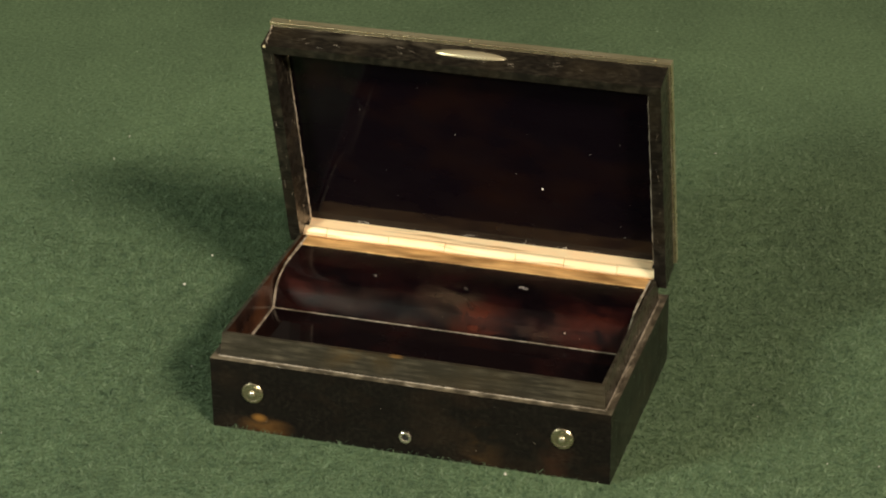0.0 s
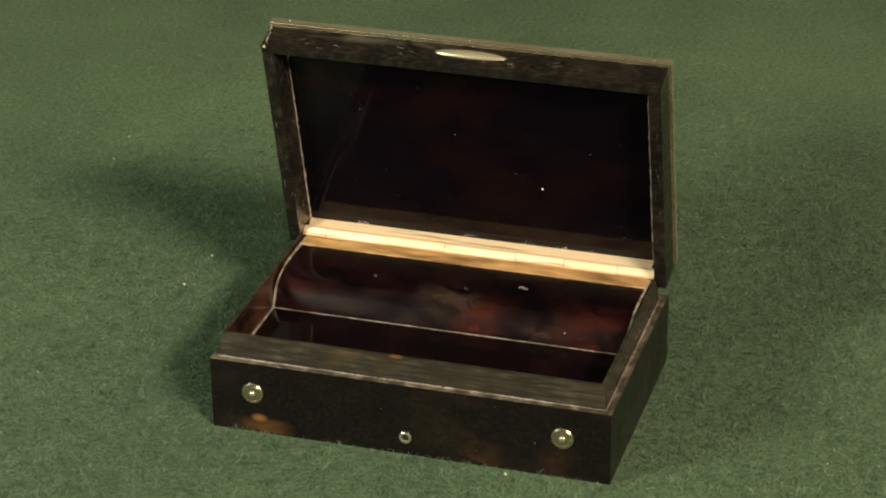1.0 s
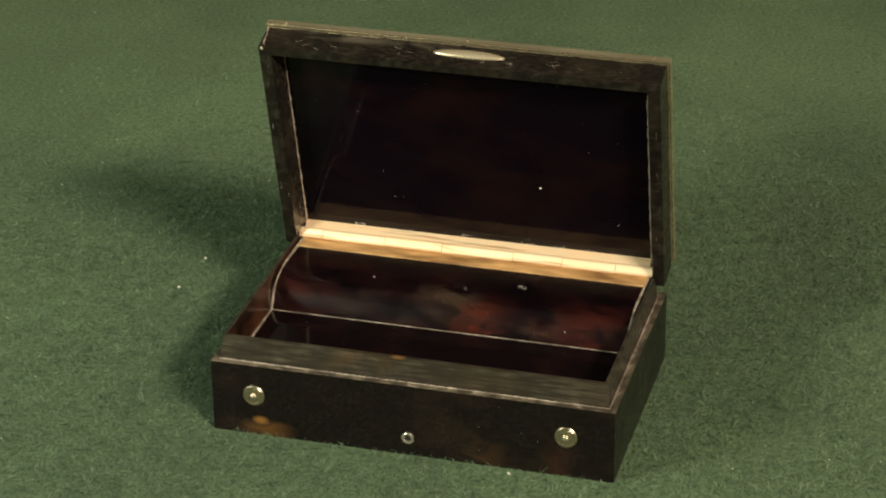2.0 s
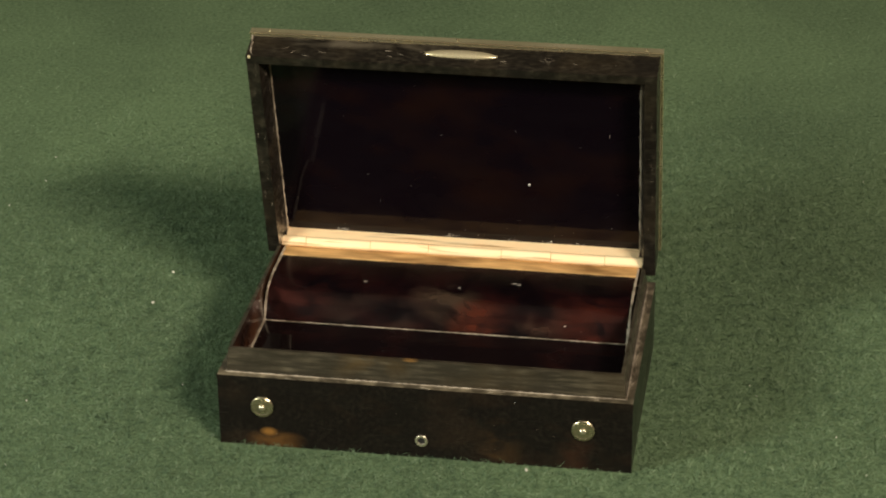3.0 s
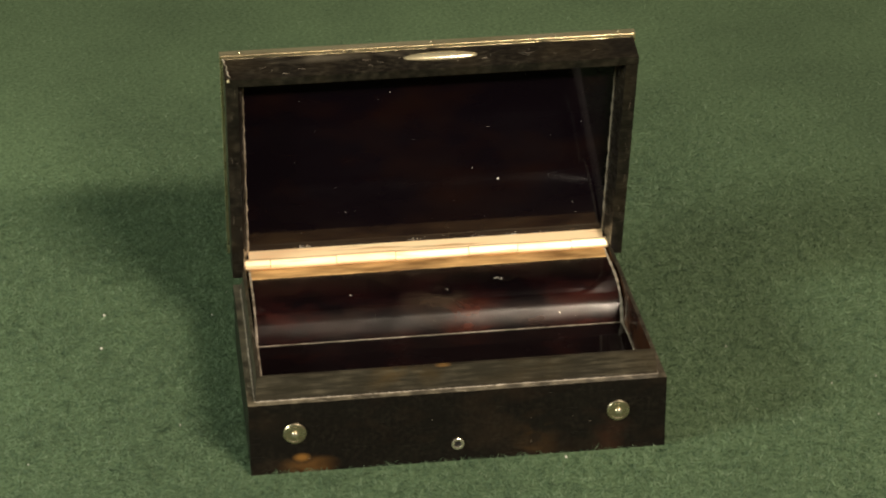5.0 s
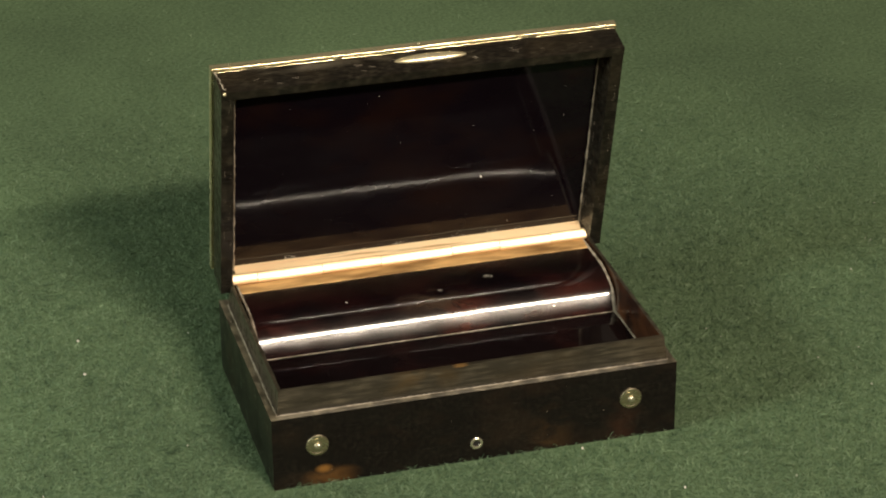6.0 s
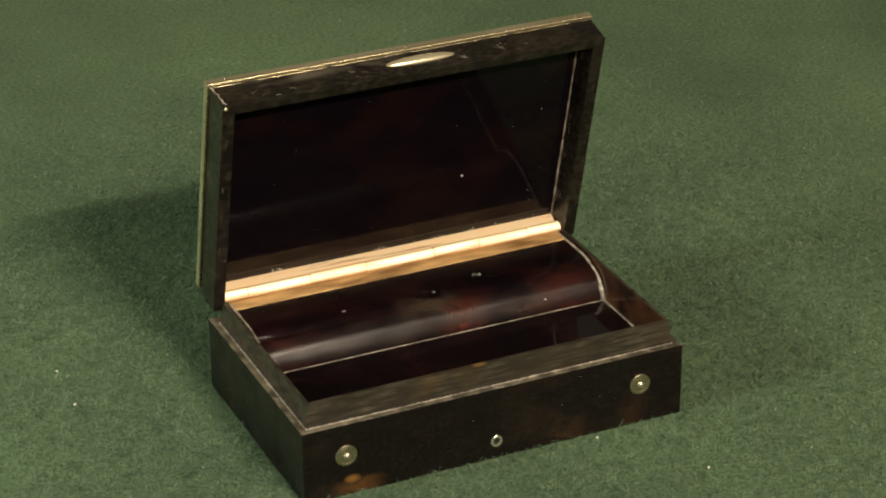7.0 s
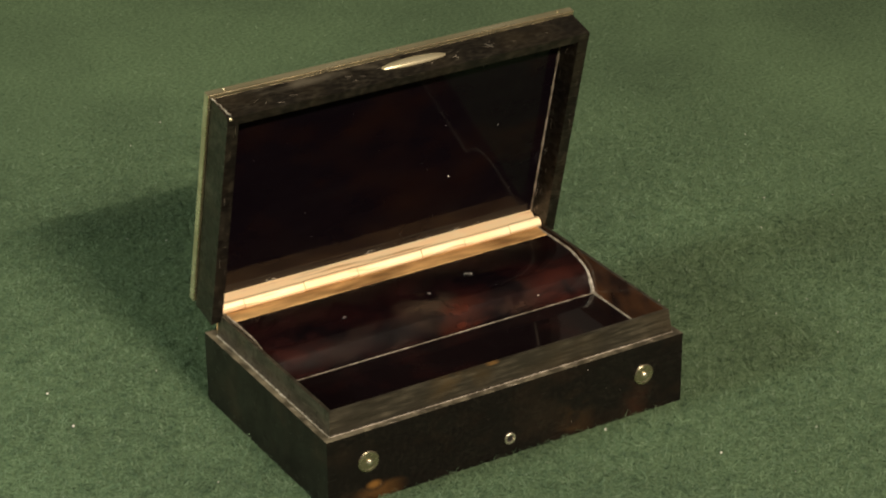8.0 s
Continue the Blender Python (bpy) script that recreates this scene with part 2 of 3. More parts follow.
def tube(points, radius, sides=6, wobble=0.0, rng=None):
    bm = bmesh.new()
    rows = []
    pts = [Vector(p) for p in points]
    for i, p in enumerate(pts):
        d = (pts[min(i + 1, len(pts) - 1)] - pts[max(i - 1, 0)]).normalized()
        a = d.orthogonal().normalized()
        b = d.cross(a)
        r = radius * (1 + (rng.uniform(-wobble, wobble) if rng else 0))
        rows.append([bm.verts.new(p + a * r * cos(2 * pi * k / sides) + b * r * sin(2 * pi * k / sides)) for k in range(sides)])
    for a, b in zip(rows, rows[1:]):
        for k in range(sides):
            bm.faces.new((a[k], a[(k + 1) % sides], b[(k + 1) % sides], b[k]))
    bm.faces.new(rows[0])
    bm.faces.new(rows[-1])
    return bm


def smooth_line(points, steps=6):
    """A Catmull-Rom line through the points."""
    pts = [Vector(p) for p in points]
    pts = [2 * pts[0] - pts[1]] + pts + [2 * pts[-1] - pts[-2]]
    out = []
    for a, b, c, d in zip(pts, pts[1:], pts[2:], pts[3:]):
        for k in range(steps):
            t = k / steps
            out.append(0.5 * (2 * b + (c - a) * t + (2 * a - 5 * b + 4 * c - d) * t * t + (3 * b - a - 3 * c + d) * t ** 3))
    return out + [pts[-2]]


# ---- the room: plain walls, floor and ceiling, and the table ----
def structure(name, x0, x1, y0, y1, z0, z1, mat, label):
    bm = bmesh.new()
    add_box(bm, x0, x1, y0, y1, z0, z1)
    return tagged(part(name, bm, mat, None, scale=1), label, name.split("_")[0], kind="structure")


FLOOR_Z, TOP_Z = -0.78, 1.80
structure("floor", -2, 2, -2, 2, FLOOR_Z - 0.1, FLOOR_Z, WOOD, "dark plain wooden floor of the room")
structure("ceiling", -2, 2, -2, 2, TOP_Z, TOP_Z + 0.1, WALL_PAINT, "plain grey painted ceiling of the room")
structure("wall_north", -2, 2, 2, 2.1, FLOOR_Z, TOP_Z, WALL_PAINT, "plain grey painted wall of the room")
structure("wall_south", -2, 2, -2.1, -2, FLOOR_Z, TOP_Z, WALL_PAINT, "plain grey painted wall of the room")
structure("wall_east", 2, 2.1, -2.1, 2.1, FLOOR_Z, TOP_Z, WALL_PAINT, "plain grey painted wall of the room")
structure("wall_west", -2.1, -2, -2.1, 2.1, FLOOR_Z, TOP_Z, WALL_PAINT, "plain grey painted wall of the room")


def make_table():
    table = tagged(new("table"), "plain dark wooden table under the turntable", "table")
    table.location = (0, 0, FLOOR_Z)
    bm = bmesh.new()
    add_box(bm, -0.45, 0.45, -0.42, 0.42, 0.71, 0.75)
    part("tabletop", bevelled(bm, 0.004), WOOD, table, scale=1)
    for x in (-0.39, 0.39):
        for y in (-0.36, 0.36):
            bm = bmesh.new()
            add_box(bm, x - 0.025, x + 0.025, y - 0.025, y + 0.025, 0, 0.71)
            part("leg", bevelled(bm, 0.003), WOOD, table, scale=1)


make_table()


# ---- the turntable with its felt ----
BOX_AT = Matrix.Translation((-0.012233, -0.026079, 0)) @ pose(0, 0, 0, 0, 0, -16.62) @ Matrix.Translation((0.0004, 0.029, 0))
HALF_X, Y_FRONT, Y_BACK = 45.1, -28.0, 28.5


def make_turntable():
    turntable = tagged(new("turntable"), "round turntable covered with fuzzy dark green felt", "turntable")
    turntable.location = (0, 0, -0.03)
    bm = bmesh.new()
    bmesh.ops.create_cone(bm, cap_ends=True, segments=96, radius1=0.335, radius2=0.335, depth=0.027, matrix=Matrix.Translation((0, 0, 0.0135)))
    part("disc", bm, WOOD, turntable, scale=1)
    # the felt sheet: a disc of rings, with a soft fall at its rim
    bm = bmesh.new()
    sides, rows = 128, []
    for r, z in ((0.02, 0), (0.06, 0), (0.12, 0), (0.2, 0), (0.3, 0), (0.338, 0), (0.342, -0.002), (0.343, -0.012), (0.343, -0.027)):
        rows.append([bm.verts.new((r * cos(2 * pi * k / sides), r * sin(2 * pi * k / sides), 0.03 + z)) for k in range(sides)])
    for a, b in zip(rows, rows[1:]):
        for k in range(sides):
            bm.faces.new((a[k], a[(k + 1) % sides], b[(k + 1) % sides], b[k]))
    bm.faces.new(rows[0])
    felt = part("felt_cover", bm, FELT, turntable, "dark green felt with a worn nap", scale=1)
    # its loose nap: short bent fibres
    rng = np.random.default_rng(7)
    inv = np.array(BOX_AT.inverted())
    n = 1500000
    r = 0.335 * np.sqrt(rng.random(n))
    thick = np.where(r < 0.10, 1.0, 0.05 + 0.95 * np.exp(-((r - 0.10) / 0.065) ** 2))
    r = r[rng.random(n) < thick]
    a = rng.uniform(0, 2 * pi, len(r))
    x, y = r * np.cos(a), r * np.sin(a)
    bx, by = (inv[0, 0] * x + inv[0, 1] * y + inv[0, 3]) * 1000, (inv[1, 0] * x + inv[1, 1] * y + inv[1, 3]) * 1000
    keep = (np.abs(bx) > HALF_X + 0.5) | (by < Y_FRONT - 0.5) | (by > Y_BACK + 0.5)
    x, y = x[keep], y[keep]
    n = len(x)
    # tufts a few millimetres across: sums of waves in many directions
    tuft, swirl = np.zeros(n), np.zeros(n)
    for k in range(28):
        way, size = rng.uniform(0, 2 * pi), rng.uniform(0.0022, 0.0075)
        turn = rng.uniform(0, 2 * pi)
        wave = (x * np.cos(way) + y * np.sin(way)) / size * 2 * pi + turn
        tuft += np.sin(wave) / 3.7
        swirl += np.cos(wave * 0.6) / 3.7
    a = swirl * 1.2 + rng.uniform(-2.4, 2.4, n)
    bend = a + rng.normal(0, 0.9, n)
    length = rng.uniform(0.0007, 0.0017, n)
    length *= np.where(rng.random(n) < 0.02, 1.9, 1.0)
    up1, up2 = rng.uniform(0.1, 1.1, n), rng.uniform(-0.5, 0.6, n)
    w = rng.uniform(0.00003, 0.000058, n)
    z0 = 0.0300 + 0.00022 * np.clip(tuft + 0.6, 0, 2.4)
    p0 = np.stack([x, y, z0], 1)
    p1 = p0 + np.stack([np.cos(a) * length / 2, np.sin(a) * length / 2, length / 2 * up1], 1)
    p2 = p1 + np.stack([np.cos(bend) * length / 2, np.sin(bend) * length / 2, np.maximum(length / 2 * up2, -length / 2 * up1)], 1)
    side = np.stack([-np.sin(a) * w, np.cos(a) * w, rng.normal(0, 0.4, n) * w], 1)
    verts = np.stack([p0 - side, p0 + side, p1 - side, p1 + side, p2 - side * 0.4, p2 + side * 0.4], 1).reshape(-1, 3)
    base = (np.arange(n) * 6)[:, None]
    quads = np.concatenate([base + np.array([0, 1, 3, 2]), base + np.array([2, 3, 5, 4])], 1).reshape(-1)
    me = bpy.data.meshes.new("nap")
    me.vertices.add(len(verts))
    me.vertices.foreach_set("co", verts.astype(np.float32).ravel())
    me.loops.add(len(quads))
    me.loops.foreach_set("vertex_index", quads.astype(np.int32))
    me.polygons.add(2 * n)
    me.polygons.foreach_set("loop_start", (np.arange(2 * n) * 4).astype(np.int32))
    me.update(calc_edges=True)
    me.materials.append(FIBRE)
    nap = new("nap", me)
    nap.parent = turntable
    tagged(nap, "loose green felt fibres", kind="stuff")
    # pale lint on the felt
    rnd = random.Random(5)
    spots = [(-0.0675, 0.0545, 0.42), (0.0095, -0.0345, 0.40), (0.0185, -0.0594, 0.40), (-0.062, 0.070, 0.4), (0.03, 0.085, 0.3)]
    for _ in range(70):
        r, t = 0.06 + 0.12 * rnd.random(), rnd.uniform(0, 2 * pi)
        spots.append((r * cos(t), r * sin(t), rnd.uniform(0.12, 0.26)))
    bm = bmesh.new()
    for sx, sy, r in spots:
        q = BOX_AT.inverted() @ Vector((sx, sy, 0)) * 1000
        if abs(q.x) < HALF_X + 1 and Y_FRONT - 1 < q.y < Y_BACK + 1:
            continue
        bmesh.ops.create_icosphere(bm, subdivisions=1, radius=r, matrix=Matrix.Translation((sx * 1000, sy * 1000, 30.25 + r)) @ pose(0, 0, 0, rnd.uniform(0, 90), rnd.uniform(0, 90), 0)
                                   @ Matrix.Diagonal((1, rnd.uniform(0.5, 1), 0.7, 1)))
    part("lint", bm, DUST, turntable, "tiny pale specks of lint", kind="stuff")
    return turntable


turntable = make_turntable()


# ---- the snuff box ----
LEAN = 14.0
LID_AT = pose(0, -0.029, 0, LEAN)


def cover_profile(lift=0.0):
    """The cover from the floor over its shoulder back to the hinge; lift: 1 at the ends, where the shoulder is drawn back."""
    line = smooth_line([(0, 1.75, 14.8), (0, 2.3, 16.15), (0, 3.15, 17.72), (0, 4.25, 19.37), (0, 5.75, 20.68), (0, 7.75, 21.45), (0, 10.6, 21.85), (0, 14.0, 21.9), (0, 18.5, 21.85), (0, 23.0, 21.75), (0, 26.2, 21.7)], 6)
    for p in line:
        p.y += lift * 2.6 * math.exp(-((p.z - 21.6) / 1.1) ** 2) * math.exp(-(p.y / 16.0) ** 2)
    return line


def make_snuff_box():
    box = tagged(new("snuff_box"), "open dark tortoiseshell snuff box with brass hinge on green felt", "box")
    rnd = random.Random(3)
    # casing: outer walls up to the ledge
    h, f, b = HALF_X, Y_FRONT, Y_BACK
    bm = frame_ring([(-h, h, f, b, 0), (-h, h, f, b, 17.1), (-h + 2.6, h - 2.6, f + 2.6, b - 2.6, 17.1), (-h + 2.6, h - 2.6, f + 2.6, b - 2.6, 0)])
    bevelled(bm, 0.34, 3, 1)
    for face in bm.faces:
        if face.calc_center_median().z > 17.0:
            face.material_index = 2
    part("casing", bm, [SHELL_OUT, WORN, LEDGE], box, "dark glossy tortoiseshell casing", smooth="edges")
    bm = bmesh.new()
    add_box(bm, -h + 4, h - 4, f + 4, b - 4, 0.05, 1.5)
    part("bottom", bm, SHELL_OUT, box)
    # raised rim inside the ledge, open at the back for the hinge
    bm = bmesh.new()
    def turn_u(x, front, z, back_z):
        return [bm.verts.new(c) for c in ((-x, 25.6, back_z), (-x, front, z), (x, front, z), (x, 25.6, back_z))]
    loops = [turn_u(43.4, -26.3, 16.9, 16.9), turn_u(42.9, -25.5, 22.5, 22.5), turn_u(42.15, -24.7, 22.5, 22.5), turn_u(41.4, -24.0, 14.6, 14.6)]
    for r0, r1 in zip(loops, loops[1:] + loops[:1]):
        for i in range(3):
            face = bm.faces.new((r0[i], r0[i + 1], r1[i + 1], r1[i]))
            if r0 is loops[2]:
                face.material_index = 2
    for i in (0, 3):
        bm.faces.new([r[i] for r in loops])
    part("inner_rim", bevelled(bm, 0.22, 2, 1), [SHELL_RIM, WORN, SHELL_WARM], box, "raised brown tortoiseshell rim", smooth="edges")
    bm = bmesh.new()
    add_box(bm, -41.4, 41.4, -24, 2.6, 13.8, 15.0)
    part("inner_floor", bm, SHELL_FLOOR, box, "dark glossy tortoiseshell floor")
    # bulged cover over the works
    line = cover_profile()
    bm = bmesh.new()
    steps = 48
    rows = []
    for i in range(steps + 1):
        x = -41.4 * cos(pi * i / steps)
        lift = max(math.exp(-((41.4 - x) / 7.0) ** 2), 0.4 * math.exp(-((41.4 + x) / 2.5) ** 2))
        rows.append([bm.verts.new((x, p.y, p.z)) for p in cover_profile(lift)])
    for r0, r1 in zip(rows, rows[1:]):
        for k in range(len(line) - 1):
            bm.faces.new((r0[k], r0[k + 1], r1[k + 1], r1[k]))
    bmesh.ops.solidify(bm, geom=bm.faces[:], thickness=-0.8)
    part("works_cover", bm, SHELL_IN, box, "bulged dark tortoiseshell cover over the works", smooth=True)
    # glue seams
    side = [(p.x, p.y - 0.08, p.z + 0.08) for p in cover_profile(1.0)]
    for s in (-1, 1):
        pts = [(s * 41.3, -23.9, 15.05), (s * 41.3, -12, 15.05), (s * 41.3, 1.4, 15.05)] + [(s * 41.3, y, z) for _, y, z in side[1:]]
        part("seam", tube(pts, 0.30, 6, 0.3, rnd), SEAM, box, "pale glue seam", smooth=True)
    part("seam", tube([(41.3, -1.5, 15.0), (41.3, 0.5, 15.05)] + [(41.3, y, z) for _, y, z in side[1:14]], 0.55, 6, 0.25, rnd), SEAM, box, "pale glue seam", smooth=True)
    part("seam", tube([(-41.3 + 82.6 * k / 240, 1.6 + rnd.uniform(-0.03, 0.03), 15.05) for k in range(241)], 0.13, 6, 0.4, rnd), SEAM, box, "pale glue seam", smooth=True)
    part("seam", tube([(-43.4 + 86.8 * k / 240, -26.4 + rnd.uniform(-0.04, 0.04), 17.15) for k in range(241)], 0.15, 6, 0.5, rnd), SEAM, box, "pale glue seam", smooth=True)
    for s in (-1, 1):
        part("seam", tube([(s * 43.5 + rnd.uniform(-0.05, 0.05), -26.3 + 51.7 * k / 150, 17.15) for k in range(151)], 0.19, 6, 0.5, rnd), SEAM, box, "pale glue seam", smooth=True)
    # two round studs and the key bush on the front
    for x in (-35.4, 34.6):
        stud = part("stud", lathe([(2.45, f + 0.1), (2.5, f - 0.25), (2.3, f - 0.45), (1.9, f - 0.50), (1.7, f - 0.42), (0.9, f - 0.46)]), SILVER, box, "pale brass stud",
                    at=pose(x * MM, 0, 0.0098))
        part("pin_and_glint", lathe([(0.75, f - 0.3), (0.75, f - 0.7), (0.55, f - 0.95), (0.2, f - 1.05)], 20), PIN, stud, smooth=True)
    bush = part("key_bush", lathe([(1.35, f + 0.1), (1.4, f - 0.3), (1.25, f - 0.4), (0.85, f - 0.38), (0.72, f - 0.1)], 28), PIN, box, "small round metal bush", at=pose(-0.0004, 0, 0.0043))
    part("hole", lathe([(0.7, f - 0.12), (0.7, f - 0.16)], 20), BLACK, bush)
    # hinge
    bm = bmesh.new()
    n = 120
    rows = []
    for k in range(n + 1):
        # its free edge is a little ragged
        x, y = -41.35 + 82.7 * k / n, 21.1 + rnd.uniform(-0.12, 0.12)
        rows.append([bm.verts.new(c) for c in ((x, y, 21.72), (x, y + 0.1, 21.95), (x, 25.9, 22.05), (x, 25.9, 21.65))])
    for r0, r1 in zip(rows, rows[1:]):
        for k in range(4):
            bm.faces.new((r0[k], r0[(k + 1) % 4], r1[(k + 1) % 4], r1[k]))
    bm.faces.new(rows[0])
    bm.faces.new(rows[-1])
    part("hinge_leaf", bm, GOLD_SHADED, box, "brass lower hinge leaf, coloured dull amber for its grazing light")
    part("hinge_back", bevelled(leaf(-42.2, 42.2, 26.3, 28.3, 17.0, 22.3), 0.12), GOLD_SHADED, box)
    cuts = [-42.2, -36.4, -21.2, -7.5, 9.5, 21.0, 33.5, 42.2]
    for k, (a, c) in enumerate(zip(cuts, cuts[1:])):
        part("knuckle", lathe_x(a + 0.02, c - 0.02, 1.3), GOLD, box, smooth="edges", at=pose(0, 0.0265, (22.85 - 0.09 * (k % 2)) * MM, -33))
    # lid
    lid = make_lid(box, rnd)
    # scratches on the ledge and on the rim of one end
    strokes = []
    for _ in range(60):
        strokes.append(((rnd.uniform(43.3, 44.6), rnd.uniform(-24, 18), 17.12), (rnd.uniform(-0.5, 0.5), 1, 0), rnd.uniform(0.8, 3.0)))
    for _ in range(14):
        strokes.append(((rnd.uniform(-43, 43), rnd.uniform(-27.6, -26.7), 17.12), (1, rnd.uniform(-0.3, 0.3), 0), rnd.uniform(0.6, 2.5)))
    for _ in range(12):
        strokes.append(((rnd.uniform(-44.6, -43.7), rnd.uniform(-24, 24), 17.12), (rnd.uniform(-0.3, 0.3), 1, 0), rnd.uniform(0.6, 2.5)))
    for _ in range(8):
        strokes.append(((rnd.uniform(-42, 42), Y_FRONT - 0.01, rnd.uniform(2, 16)), (rnd.uniform(-1, 1), 0, rnd.uniform(-1, 1)), rnd.uniform(0.1, 0.5)))
    part("scratches", scuffs(strokes, rnd), SEAM, box, "short pale scratches in the shell", kind="stuff")
    # dust
    bm = bmesh.new()
    marks = [(1.9, 10.2, 21.8, 0.08), (14.5, 14.7, 21.85, 0.09), (27, 3.1, 17.7, 0.24)]
    for _ in range(60):
        p = rnd.choice(line[4:])
        marks.append((rnd.uniform(-40, 40), p.y, p.z, rnd.uniform(0.02, 0.05)))
    for x, y, z, r in marks:
        bmesh.ops.create_icosphere(bm, subdivisions=1, radius=r, matrix=Matrix.Translation((x, y, z + r * 0.3)) @ Matrix.Diagonal((1, rnd.uniform(0.5, 1.0), 0.5, 1)))
    for x, y, h, turn, bend in ((1.9, 9.9, 21.95, 0.5, 0.8), (14.2, 13.6, 22.02, 1.0, 1.4), (15.0, 13.6, 22.02, -0.7, 1.2), (-19.5, 9.9, 21.92, 1.3, 0.5)):
        pts = [(x + 0.55 * cos(turn + bend * q), y + 0.55 * sin(turn + bend * q), h - 0.02 * k) for k, q in enumerate((-1, -0.5, 0, 0.5, 1, 1.5))]
        one = tube(pts, 0.06, 5, 0.5, rnd)
        me = bpy.data.meshes.new("lint")
        one.to_mesh(me)
        one.free()
        bm.from_mesh(me)
        bpy.data.meshes.remove(me)
    part("dust", bm, DUST, box, "tiny pale specks of dust", kind="stuff")
    return box


def scuffs(strokes, rnd, radius=0.05):
    """Short pale scratches: each stroke (start, way, length)."""
    bm = bmesh.new()
    for start, way, length in strokes:
        a, d = Vector(start), Vector(way).normalized()
        side = d.cross(Vector((0.3, 0.5, 0.8))).normalized()
        pts = [a + d * length * k / 4 + side * rnd.uniform(-0.06, 0.06) for k in range(5)]
        one = tube(pts, radius * rnd.uniform(0.6, 1.3), 4, 0.5, rnd)
        me = bpy.data.meshes.new("stroke")
        one.to_mesh(me)
        one.free()
        bm.from_mesh(me)
        bpy.data.meshes.remove(me)
    return bm


def leaf(x0, x1, y0, y1, z0, z1):
    bm = bmesh.new()
    add_box(bm, x0, x1, y0, y1, z0, z1)
    return bm


def lathe_x(x0, x1, r):
    """A hinge knuckle along x: a rod with flattened faces."""
    bm = bmesh.new()
    n = 32
    rows = []
    for x, q in ((x0, r - 0.08), (x0 + 0.06, r), (x1 - 0.06, r), (x1, r - 0.08)):
        ring = []
        for k in range(n):
            c, d = cos(2 * pi * k / n), sin(2 * pi * k / n)
            ring.append(bm.verts.new((x, math.copysign(abs(c) ** 0.55, c) * q * 0.9, math.copysign(abs(d) ** 0.55, d) * q)))
        rows.append(ring)
    for a, b in zip(rows, rows[1:]):
        for k in range(n):
            bm.faces.new((a[k], a[(k + 1) % n], b[(k + 1) % n], b[k]))
    bm.faces.new(rows[0])
    bm.faces.new(rows[-1])
    return bm


# the lid: free edge, panel face, outer face of its walls, back of the edging; hinge end and front end
N0, NP, NW, NB, S0, S1 = 57.0, 61.9, 64.6, 66.7, 7.2, 63.9


